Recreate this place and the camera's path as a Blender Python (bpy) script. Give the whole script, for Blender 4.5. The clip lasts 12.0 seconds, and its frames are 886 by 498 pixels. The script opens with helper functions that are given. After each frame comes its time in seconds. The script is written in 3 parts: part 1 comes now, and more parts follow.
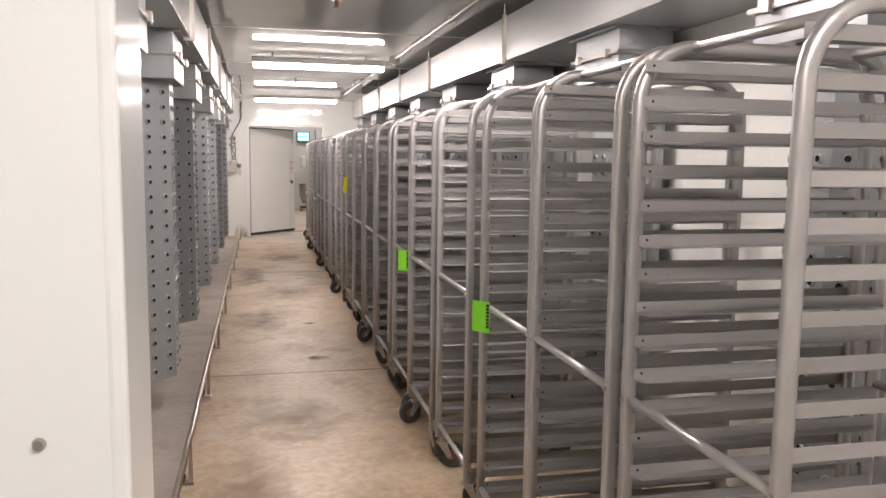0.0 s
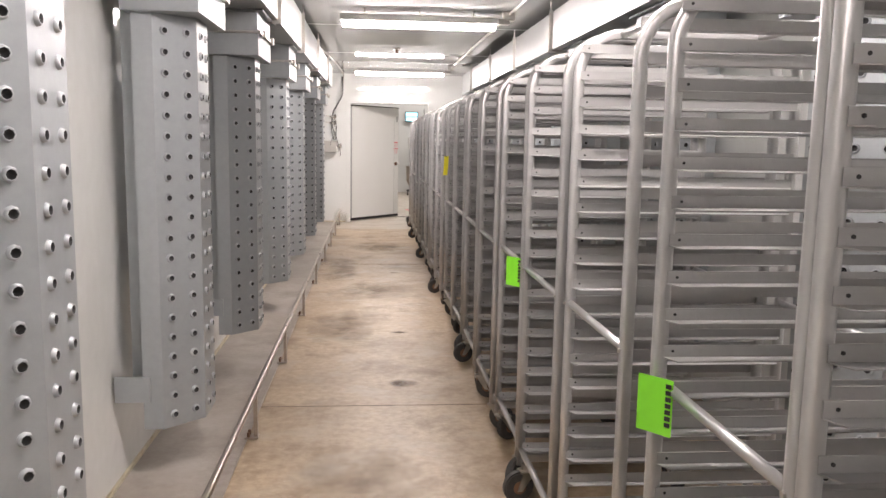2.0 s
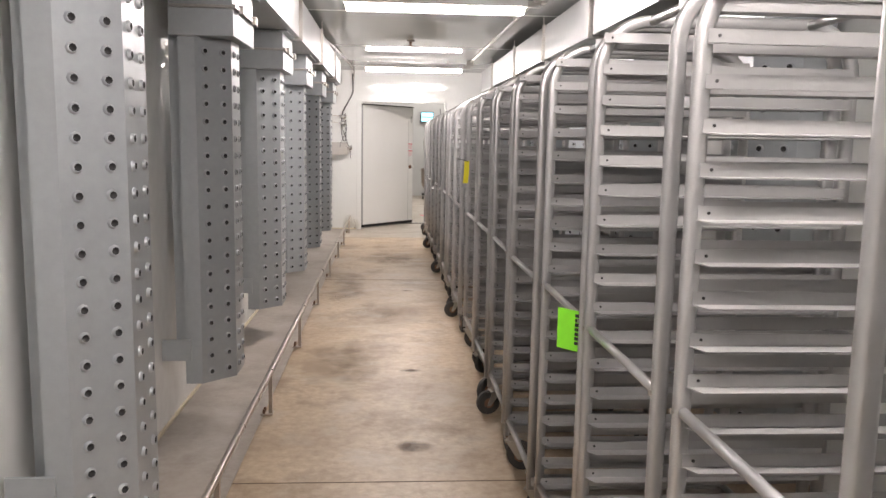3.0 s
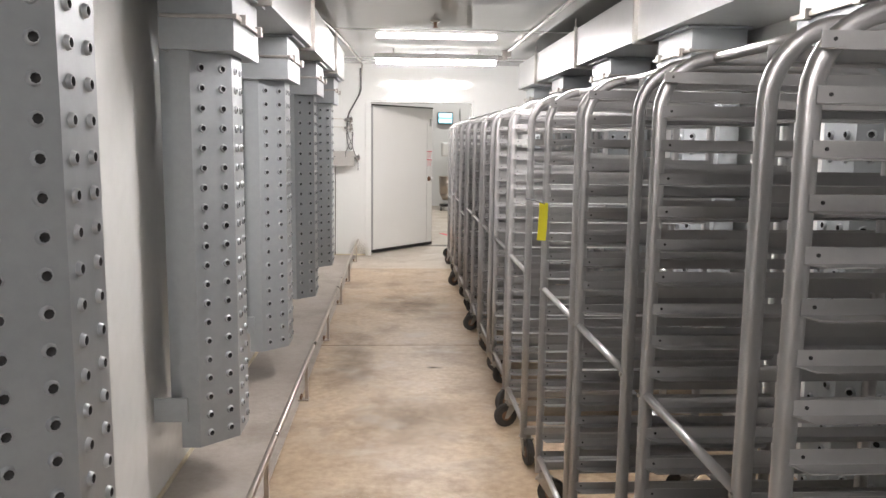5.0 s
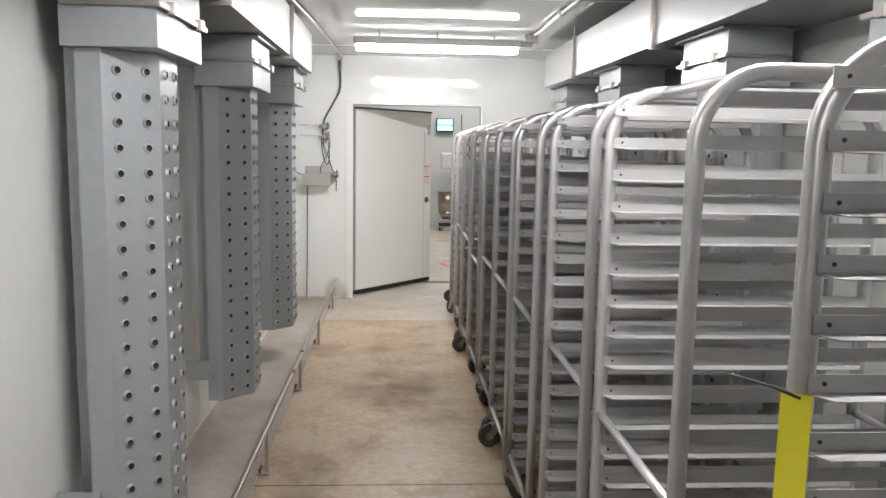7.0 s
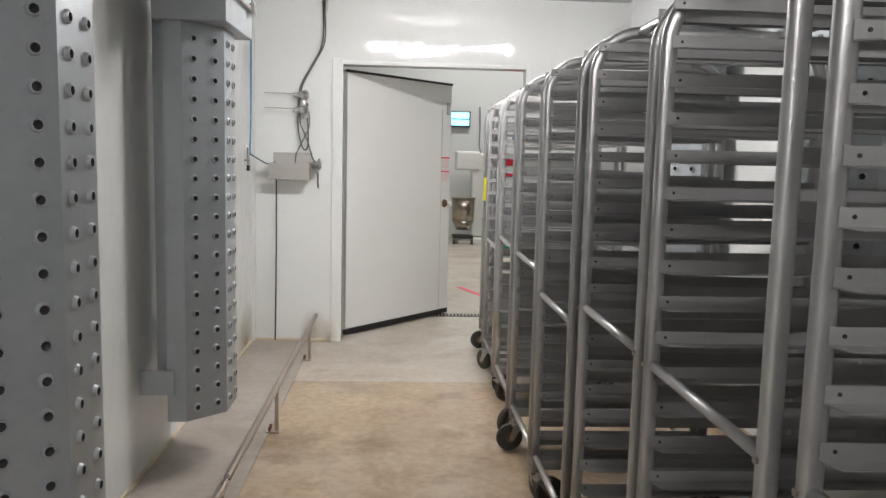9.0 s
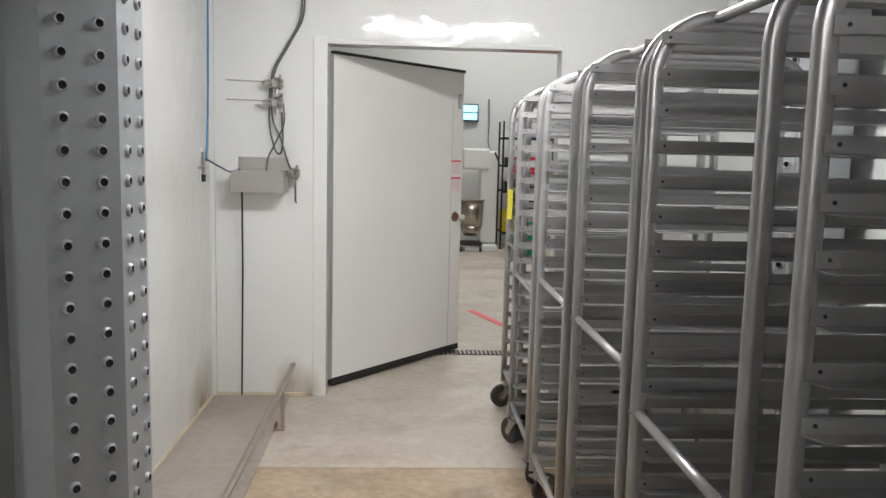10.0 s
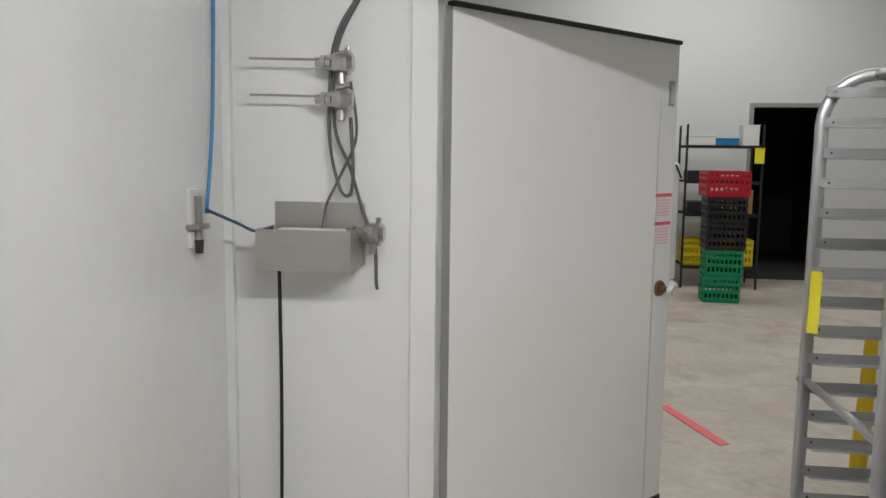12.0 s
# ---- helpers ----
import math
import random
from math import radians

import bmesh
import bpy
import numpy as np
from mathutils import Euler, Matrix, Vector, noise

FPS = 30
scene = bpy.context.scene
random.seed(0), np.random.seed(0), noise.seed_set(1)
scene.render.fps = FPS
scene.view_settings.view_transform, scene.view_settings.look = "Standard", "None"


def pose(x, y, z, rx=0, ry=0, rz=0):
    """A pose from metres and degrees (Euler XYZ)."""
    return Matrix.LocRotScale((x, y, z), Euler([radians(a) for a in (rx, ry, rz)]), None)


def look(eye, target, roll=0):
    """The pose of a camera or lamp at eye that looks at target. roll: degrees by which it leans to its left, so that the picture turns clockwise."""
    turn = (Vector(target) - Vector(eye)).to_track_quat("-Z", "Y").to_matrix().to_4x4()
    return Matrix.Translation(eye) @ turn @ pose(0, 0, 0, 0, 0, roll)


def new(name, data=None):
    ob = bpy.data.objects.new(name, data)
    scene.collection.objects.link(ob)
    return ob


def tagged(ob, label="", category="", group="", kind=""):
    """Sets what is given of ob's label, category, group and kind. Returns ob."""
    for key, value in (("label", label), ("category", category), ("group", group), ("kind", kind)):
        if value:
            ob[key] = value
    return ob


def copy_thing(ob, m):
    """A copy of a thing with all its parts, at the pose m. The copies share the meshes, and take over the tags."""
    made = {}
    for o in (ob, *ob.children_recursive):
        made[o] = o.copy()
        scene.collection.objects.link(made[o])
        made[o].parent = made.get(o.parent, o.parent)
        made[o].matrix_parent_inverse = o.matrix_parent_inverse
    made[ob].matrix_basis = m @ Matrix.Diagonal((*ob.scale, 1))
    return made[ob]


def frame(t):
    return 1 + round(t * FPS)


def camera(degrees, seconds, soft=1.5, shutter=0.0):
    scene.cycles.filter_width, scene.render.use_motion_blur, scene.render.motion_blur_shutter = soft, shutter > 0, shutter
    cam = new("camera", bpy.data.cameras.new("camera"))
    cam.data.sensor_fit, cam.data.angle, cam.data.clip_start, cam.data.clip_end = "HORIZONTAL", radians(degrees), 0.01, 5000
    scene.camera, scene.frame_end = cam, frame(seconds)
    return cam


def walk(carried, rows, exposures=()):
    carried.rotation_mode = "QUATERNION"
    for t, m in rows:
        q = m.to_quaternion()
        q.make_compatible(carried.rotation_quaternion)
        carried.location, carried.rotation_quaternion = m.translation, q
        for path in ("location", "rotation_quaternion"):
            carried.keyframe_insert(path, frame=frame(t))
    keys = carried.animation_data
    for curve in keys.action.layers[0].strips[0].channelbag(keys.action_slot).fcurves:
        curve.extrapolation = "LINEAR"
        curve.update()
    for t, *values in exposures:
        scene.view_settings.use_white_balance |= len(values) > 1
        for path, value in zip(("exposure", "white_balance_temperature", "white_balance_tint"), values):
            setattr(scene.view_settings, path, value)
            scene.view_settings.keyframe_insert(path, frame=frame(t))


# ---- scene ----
cam = camera(58.5, 12.0)
PATH = [
    (0.0, (0.098, -2.171, 1.464), (0.512, -0.402, 1.254), 0.7),
    (0.5, (0.103, -1.963, 1.448), (0.479, -0.185, 1.228), 0.9),
    (1.0, (0.187, -1.660, 1.414), (0.562, 0.116, 1.181), 1.0),
    (1.5, (0.295, -1.334, 1.428), (0.519, 0.466, 1.182), 1.1),
    (2.0, (0.328, -0.897, 1.400), (0.490, 0.910, 1.150), 1.0),
    (2.5, (0.368, -0.446, 1.391), (0.503, 1.362, 1.140), 1.0),
    (3.0, (0.381, 0.030, 1.405), (0.507, 1.839, 1.157), 1.0),
    (5.0, (0.328, 2.205, 1.523), (0.427, 4.015, 1.271), 0.7),
    (5.5, (0.367, 2.759, 1.555), (0.466, 4.569, 1.307), 0.7),
    (6.0, (0.375, 3.328, 1.605), (0.475, 5.139, 1.363), 0.7),
    (6.5, (0.362, 3.882, 1.641), (0.465, 5.693, 1.400), 0.8),
    (7.0, (0.398, 4.406, 1.576), (0.505, 6.217, 1.340), 1.0),
    (7.5, (0.425, 5.005, 1.490), (0.525, 6.819, 1.262), 1.1),
    (9.5, (0.365, 7.439, 1.340), (0.462, 9.254, 1.130), 1.4),
    (10.0, (0.372, 8.061, 1.420), (0.467, 9.875, 1.192), 1.4),
    (10.5, (0.262, 8.660, 1.428), (0.379, 10.473, 1.200), 1.6),
    (11.0, (0.227, 9.241, 1.432), (0.357, 11.050, 1.195), 1.6),
    (11.5, (0.222, 9.763, 1.468), (0.275, 11.578, 1.238), 1.4),
    (12.0, (0.270, 10.220, 1.505), (0.010, 12.190, 1.262), 0.7),
]
EXPOSURES = [(0.0, -0.02, 7000, 18), (0.5, -0.08, 7150, 19), (1.0, -0.08, 7700, 22), (1.5, 0.2, 7050, 19), (2.5, 0.34, 6750, 15), (3.2, 0.24, 6750, 15), (5.5, 0.38, 6450, 11), (7.5, 0.12, 6350, 9), (10.0, -0.01, 6300, 9), (12.0, -0.3, 6250, 9)]
walk(cam, [(t, look(eye, target, roll)) for t, eye, target, roll in PATH], EXPOSURES)

# ---------------------------------------------------------------- world and light
world = bpy.data.worlds.new("world")
scene.world = world
world.use_nodes = True
world.node_tree.nodes["Background"].inputs[0].default_value = (0.8, 0.85, 0.9, 1)
world.node_tree.nodes["Background"].inputs[1].default_value = 0.05

# the batten at -2.5 stands out of view, added to brighten the white partition
LAMP_Y = (-2.5, 0.95, 5.80, 10.75)
LAMP_X0, LAMP_X1, LAMP_Z = 0.05, 1.35, 2.345
TUBE_STRENGTH = 110.0
HALL_POWER = 88.0


def area(name, m, sx, sy, power, colour):
    data = bpy.data.lights.new(name, "AREA")
    data.shape, data.size, data.size_y, data.energy, data.color = "RECTANGLE", sx, sy, power, colour
    ob = new(name, data)
    ob.matrix_world = m
    return ob


# ---------------------------------------------------------------- materials
def material(name, colour, rough=0.5, metal=0.0, grain=0.0, grain_scale=40.0, stain=0.0, stain_scale=2.0, bump=0.0, bump_scale=60.0,
             stretch=(1, 1, 1), dark=None, rough_var=0.0, spread=0.0):
    m = bpy.data.materials.new(name)
    m.use_nodes = True
    n, l = m.node_tree.nodes, m.node_tree.links
    b = n["Principled BSDF"]
    b.inputs["Roughness"].default_value, b.inputs["Metallic"].default_value = rough, metal
    co = n.new("ShaderNodeTexCoord")
    mp = n.new("ShaderNodeMapping")
    mp.inputs["Scale"].default_value = stretch
    l.new(co.outputs["Object"], mp.inputs["Vector"])
    last = None
    rgb = n.new("ShaderNodeRGB")
    rgb.outputs[0].default_value = (*colour, 1)
    last = rgb.outputs[0]
    darker = dark or tuple(c * 0.6 for c in colour)

    def tex(scale, detail=6.0, rough_=0.6):
        t = n.new("ShaderNodeTexNoise")
        t.inputs["Scale"].default_value, t.inputs["Detail"].default_value, t.inputs["Roughness"].default_value = scale, detail, rough_
        l.new(mp.outputs[0], t.inputs["Vector"])
        return t.outputs[0]

    def ramp(src, lo, hi, top):
        r = n.new("ShaderNodeMapRange")
        r.inputs[1].default_value, r.inputs[2].default_value, r.inputs[3].default_value, r.inputs[4].default_value = lo, hi, 0.0, top
        l.new(src, r.inputs[0])
        return r.outputs[0]

    for amount, scale, lo, hi in ((stain, stain_scale, 0.42, 0.72), (grain, grain_scale, 0.35, 0.7)):
        if amount:
            mix = n.new("ShaderNodeMix")
            mix.data_type = "RGBA"
            l.new(ramp(tex(scale), lo, hi, amount), mix.inputs[0])
            l.new(last, mix.inputs[6])
            mix.inputs[7].default_value = (*darker, 1)
            last = mix.outputs[2]
    if spread:
        info = n.new("ShaderNodeObjectInfo")
        hs = n.new("ShaderNodeHueSaturation")
        l.new(last, hs.inputs["Color"])
        r = n.new("ShaderNodeMapRange")
        r.inputs[3].default_value, r.inputs[4].default_value = 1 - spread, 1 + spread
        l.new(info.outputs["Random"], r.inputs[0])
        l.new(r.outputs[0], hs.inputs["Value"])
        last = hs.outputs[0]
    l.new(last, b.inputs["Base Color"])
    if rough_var:
        r = n.new("ShaderNodeMapRange")
        r.inputs[3].default_value, r.inputs[4].default_value = max(0.02, rough - rough_var), rough + rough_var
        l.new(tex(stain_scale * 2.3), r.inputs[0])
        l.new(r.outputs[0], b.inputs["Roughness"])
    if bump:
        bp = n.new("ShaderNodeBump")
        bp.inputs["Strength"].default_value, bp.inputs["Distance"].default_value = bump, 0.01
        l.new(tex(bump_scale, 3.0), bp.inputs["Height"])
        l.new(bp.outputs[0], b.inputs["Normal"])
    return m


def glow(name, colour, strength):
    m = bpy.data.materials.new(name)
    m.use_nodes = True
    b = m.node_tree.nodes["Principled BSDF"]
    b.inputs["Base Color"].default_value = (*colour, 1)
    b.inputs["Emission Color"].default_value = (*colour, 1)
    b.inputs["Emission Strength"].default_value = strength
    return m


def concrete(name, base, brown, grey, wet=0.42):
    m = material(name, base, wet, stain=0.6, stain_scale=1.3, dark=brown, grain=0.5, grain_scale=22.0, bump=0.12, bump_scale=45.0, rough_var=0.16)
    n, l = m.node_tree.nodes, m.node_tree.links
    b = n["Principled BSDF"]
    src = b.inputs["Base Color"].links[0].from_socket
    t = n.new("ShaderNodeTexNoise")
    t.inputs["Scale"].default_value, t.inputs["Detail"].default_value, t.inputs["Distortion"].default_value = 3.4, 9.0, 0.25
    co = n.new("ShaderNodeTexCoord")
    l.new(co.outputs["Object"], t.inputs["Vector"])
    r = n.new("ShaderNodeMapRange")
    r.inputs[1].default_value, r.inputs[2].default_value, r.inputs[4].default_value = 0.52, 0.72, 0.75
    l.new(t.outputs[0], r.inputs[0])
    mix = n.new("ShaderNodeMix")
    mix.data_type = "RGBA"
    l.new(r.outputs[0], mix.inputs[0])
    l.new(src, mix.inputs[6])
    mix.inputs[7].default_value = (*grey, 1)
    t2 = n.new("ShaderNodeTexNoise")
    t2.inputs["Scale"].default_value, t2.inputs["Detail"].default_value, t2.inputs["Roughness"].default_value, t2.inputs["Distortion"].default_value = 1.5, 10.0, 0.72, 0.15
    l.new(co.outputs["Object"], t2.inputs["Vector"])
    r2 = n.new("ShaderNodeMapRange")
    r2.inputs[1].default_value, r2.inputs[2].default_value, r2.inputs[4].default_value = 0.51, 0.66, 0.75
    l.new(t2.outputs[0], r2.inputs[0])
    mix2 = n.new("ShaderNodeMix")
    mix2.data_type = "RGBA"
    l.new(r2.outputs[0], mix2.inputs[0])
    l.new(mix.outputs[2], mix2.inputs[6])
    mix2.inputs[7].default_value = (*[c * 0.85 for c in brown], 1)
    l.new(mix2.outputs[2], b.inputs["Base Color"])
    return m


ALU = material("brushed_aluminium", (0.51, 0.506, 0.506), 0.34, 0.72, grain=0.3, grain_scale=9.0, stain=0.3, stain_scale=2.5, bump=0.05, bump_scale=120, rough_var=0.1, spread=0.1)
ALU_SLIDE = material("slide_aluminium", (0.38, 0.377, 0.373), 0.42, 0.42, grain=0.12, grain_scale=40.0, stain=0.2, stain_scale=3.0, bump=0.05, bump_scale=100, rough_var=0.12, spread=0.16)
GALV = material("grey_sheet_metal", (0.36, 0.385, 0.40), 0.40, 0.35, grain=0.18, grain_scale=30.0, stain=0.22, stain_scale=1.6, bump=0.03, bump_scale=30, rough_var=0.1)
TRUNK = material("pale_sheet_metal", (0.40, 0.41, 0.41), 0.33, 0.4, grain=0.12, grain_scale=25.0, stain=0.2, stain_scale=1.2, bump=0.04, bump_scale=6, rough_var=0.08)
NOZZLE = material("nozzle_metal", (0.38, 0.40, 0.415), 0.42, 0.4, grain=0.2, spread=0.12)
# black stands in for the shade inside each shallow nozzle recess
BORE_SHADE = material("nozzle_bore_shade", (0.02, 0.02, 0.02), 0.8)
WALL = material("white_glass_board", (0.76, 0.77, 0.755), 0.05, stain=0.16, stain_scale=1.3, grain=0.06, grain_scale=50, bump=0.9, bump_scale=2.2, rough_var=0.02, dark=(0.55, 0.55, 0.5))
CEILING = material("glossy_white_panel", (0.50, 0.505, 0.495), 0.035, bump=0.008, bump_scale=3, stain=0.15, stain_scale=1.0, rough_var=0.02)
STUB = material("white_partition_skin", (0.74, 0.79, 0.79), 0.14, stain=0.08, stain_scale=1.0, bump=0.05, bump_scale=3.0, rough_var=0.04)
JOINT = material("panel_joint", (0.55, 0.56, 0.54), 0.35)
DOOR = material("white_door_skin", (0.86, 0.86, 0.84), 0.16, stain=0.12, stain_scale=1.4, bump=0.04, bump_scale=3, rough_var=0.05, dark=(0.65, 0.63, 0.58))
GASKET = material("black_rubber", (0.018, 0.017, 0.017), 0.6, grain=0.2)
FLOOR = concrete("worn_concrete", (0.50, 0.39, 0.27), (0.21, 0.135, 0.075), (0.43, 0.37, 0.30))
LEDGE = concrete("grey_concrete", (0.42, 0.38, 0.34), (0.30, 0.25, 0.205), (0.44, 0.41, 0.38))
HALL = concrete("pale_concrete", (0.56, 0.51, 0.44), (0.36, 0.30, 0.235), (0.60, 0.565, 0.52))
STEEL = material("stainless_steel", (0.46, 0.41, 0.36), 0.3, 0.95, grain=0.3, grain_scale=20, rough_var=0.1, dark=(0.35, 0.25, 0.18))
CHROME = material("chromed_casting", (0.62, 0.605, 0.59), 0.2, 0.95, grain=0.25, grain_scale=30, rough_var=0.08)
BOXSTEEL = material("brushed_box_steel", (0.50, 0.48, 0.45), 0.36, 0.85, grain=0.2, stretch=(1, 1, 20), grain_scale=10)
CABLE = material("grey_cable", (0.10, 0.10, 0.10), 0.5)
BLUE = material("blue_air_hose", (0.03, 0.20, 0.42), 0.35)
LIME = material("green_paper_tag", (0.22, 0.75, 0.03), 0.6, stain=0.15, stain_scale=30)
YELLOW = material("yellow_paper_tag", (0.86, 0.78, 0.03), 0.55, stain=0.12, stain_scale=30)
INK = material("black_ink", (0.02, 0.02, 0.02), 0.6)
RUST = material("brown_caster_metal", (0.23, 0.13, 0.08), 0.55, 0.5, grain=0.4)
TYRE = material("black_caster_rubber", (0.03, 0.029, 0.028), 0.55, grain=0.3, dark=(0.10, 0.09, 0.08))
ZINC = material("zinc_plate", (0.45, 0.43, 0.40), 0.35, 0.9, grain=0.3)
TUBE = glow("lit_diffuser", (1.0, 0.955, 0.935), TUBE_STRENGTH)
HOUSING = material("lamp_housing", (0.55, 0.55, 0.53), 0.4)
RED_CRATE = material("red_plastic", (0.55, 0.02, 0.04), 0.4)
GREEN_CRATE = material("green_plastic", (0.0, 0.27, 0.11), 0.4)
YELLOW_CRATE = material("yellow_plastic", (0.75, 0.58, 0.02), 0.4)
BLACK_CRATE = material("black_plastic", (0.02, 0.02, 0.022), 0.45)
WHITE_PLASTIC = material("white_plastic", (0.75, 0.75, 0.73), 0.35, stain=0.1)
CARD = material("brown_card", (0.42, 0.22, 0.09), 0.8)
TAPE = material("red_floor_tape", (0.85, 0.10, 0.14), 0.5, grain=0.4, dark=(0.6, 0.3, 0.28))
PAPER = material("white_notice", (0.8, 0.78, 0.77), 0.6)
PINK = material("red_print", (0.75, 0.12, 0.16), 0.6)
PALEPINK = material("pale_red_print", (0.8, 0.5, 0.5), 0.6)
CYAN = glow("fly_trap_glow", (0.35, 0.75, 0.9), 1.6)
YELLOW_PAINT = material("yellow_paint", (0.80, 0.55, 0.01), 0.4, stain=0.2)
HALLWALL = material("hall_white_board", (0.66, 0.67, 0.665), 0.35, stain=0.12, stain_scale=0.8, bump=0.04, bump_scale=6)
# near-black colour puts the darkness of the far room into its walls
DARKROOM_SHADE = material("dark_room_shade", (0.05, 0.05, 0.05), 0.8, grain=0.3)
CAULK = material("yellowed_sealant", (0.62, 0.56, 0.42), 0.5, stain=0.5, stain_scale=6, dark=(0.42, 0.30, 0.15))


def decal(name, colour, scale, lo, hi, amount):
    """Dirt that is broken up by noise and fades out towards the edge of its patch."""
    m = material(name, colour, 0.6, grain=0.5, grain_scale=30)
    n, l = m.node_tree.nodes, m.node_tree.links
    co = n.new("ShaderNodeTexCoord")
    t = n.new("ShaderNodeTexNoise")
    t.inputs["Scale"].default_value, t.inputs["Detail"].default_value = scale, 8.0
    l.new(co.outputs["Object"], t.inputs["Vector"])
    g = n.new("ShaderNodeTexGradient")
    g.gradient_type = "SPHERICAL"
    mp = n.new("ShaderNodeMapping")
    mp.inputs["Location"].default_value, mp.inputs["Scale"].default_value = (-1, -1, -1), (2, 2, 2)
    l.new(co.outputs["Generated"], mp.inputs["Vector"])
    l.new(mp.outputs[0], g.inputs["Vector"])
    r = n.new("ShaderNodeMapRange")
    r.inputs[1].default_value, r.inputs[2].default_value, r.inputs[4].default_value = lo, hi, amount
    mul = n.new("ShaderNodeMath")
    mul.operation = "MULTIPLY"
    l.new(t.outputs[0], mul.inputs[0])
    l.new(g.outputs["Fac"], mul.inputs[1])
    l.new(mul.outputs[0], r.inputs[0])
    l.new(r.outputs[0], n["Principled BSDF"].inputs["Alpha"])
    return m


DIRT = decal("wall_foot_grime", (0.56, 0.44, 0.24), 5.0, 0.02, 0.5, 0.5)
BLOT = decal("floor_blot", (0.17, 0.11, 0.07), 16.0, 0.12, 0.42, 0.7)
SMEAR = decal("floor_smear", (0.24, 0.165, 0.10), 6.0, 0.12, 0.5, 0.4)


# ---------------------------------------------------------------- mesh tools
def add_box(bm, x0, y0, z0, x1, y1, z1, bevel=0.0):
    made = bmesh.ops.create_cube(bm, size=1.0)
    bmesh.ops.transform(bm, verts=made["verts"], matrix=Matrix.Translation(((x0 + x1) / 2, (y0 + y1) / 2, (z0 + z1) / 2)) @ Matrix.Diagonal((x1 - x0, y1 - y0, z1 - z0, 1)))
    if bevel:
        edges = list({e for v in made["verts"] for e in v.link_edges})
        bmesh.ops.bevel(bm, geom=edges, offset=bevel, segments=2, affect="EDGES", profile=0.6)
    return bm


def box(x0, y0, z0, x1, y1, z1, bevel=0.0):
    return add_box(bmesh.new(), x0, y0, z0, x1, y1, z1, bevel)


def add_cyl(bm, a, b, r0, r1=None, seg=12):
    a, b = Vector(a), Vector(b)
    m = Matrix.Translation((a + b) / 2) @ (b - a).to_track_quat("Z", "Y").to_matrix().to_4x4()
    bmesh.ops.create_cone(bm, cap_ends=True, segments=seg, radius1=r0, radius2=r0 if r1 is None else r1, depth=(b - a).length, matrix=m)
    return bm


def cyl(a, b, r0, r1=None, seg=12):
    return add_cyl(bmesh.new(), a, b, r0, r1, seg)


def add_sweep(bm, pts, ru, rv, seg=10, up=(0, 1, 0)):
    """A tube through pts; ru along up, rv across it."""
    pts = [Vector(p) for p in pts]
    rings = []
    for i, p in enumerate(pts):
        d = (pts[min(i + 1, len(pts) - 1)] - pts[max(i - 1, 0)]).normalized()
        u = Vector(up) - d * Vector(up).dot(d)
        if u.length < 1e-4:
            u = Vector((1, 0, 0)) - d * d.x
        u.normalize()
        w = d.cross(u)
        ring = []
        for k in range(seg):
            a = 2 * math.pi * (k + 0.5) / seg
            c, s = math.cos(a), math.sin(a)
            c, s = math.copysign(abs(c) ** 0.6, c), math.copysign(abs(s) ** 0.6, s)
            ring.append(bm.verts.new(p + u * (ru * c) + w * (rv * s)))
        rings.append(ring)
    for a, b in zip(rings, rings[1:]):
        for k in range(seg):
            bm.faces.new((a[k], a[(k + 1) % seg], b[(k + 1) % seg], b[k])).smooth = True
    bm.faces.new(list(reversed(rings[0])))
    bm.faces.new(rings[-1])
    return bm


def sweep(pts, r, seg=8):
    return add_sweep(bmesh.new(), pts, r, r, seg, (0.02, 0.05, 1))


def prism(profile, z0, z1):
    """An upright prism over a plan outline (x, y), counter-clockwise."""
    bm = bmesh.new()
    lo = [bm.verts.new((x, y, z0)) for x, y in profile]
    hi = [bm.verts.new((x, y, z1)) for x, y in profile]
    n = len(profile)
    for k in range(n):
        bm.faces.new((lo[k], lo[(k + 1) % n], hi[(k + 1) % n], hi[k]))
    bm.faces.new(list(reversed(lo)))
    bm.faces.new(hi)
    return bm


def mesh_of(name, bm, mat, smooth=False):
    bmesh.ops.recalc_face_normals(bm, faces=bm.faces)
    me = bpy.data.meshes.new(name)
    bm.to_mesh(me)
    bm.free()
    for m in mat if isinstance(mat, (list, tuple)) else [mat]:
        me.materials.append(m)
    if smooth:
        me.shade_smooth()
    return me


def part(name, bm, mat, parent=None, label="", smooth=False, at=None):
    ob = new(name, bm if isinstance(bm, bpy.types.Mesh) else mesh_of(name, bm, mat, smooth))
    if parent is not None:
        ob.parent = parent
    if at is not None:
        ob.matrix_basis = at
    return tagged(ob, label)


def thing(name, label, category, m=None, group=""):
    ob = new(name)
    if m is not None:
        ob.matrix_basis = m
    return tagged(ob, label, category, group)


def structure(name, bm, mat, label, category):
    return tagged(part(name, bm, mat), label, category, "", "structure")


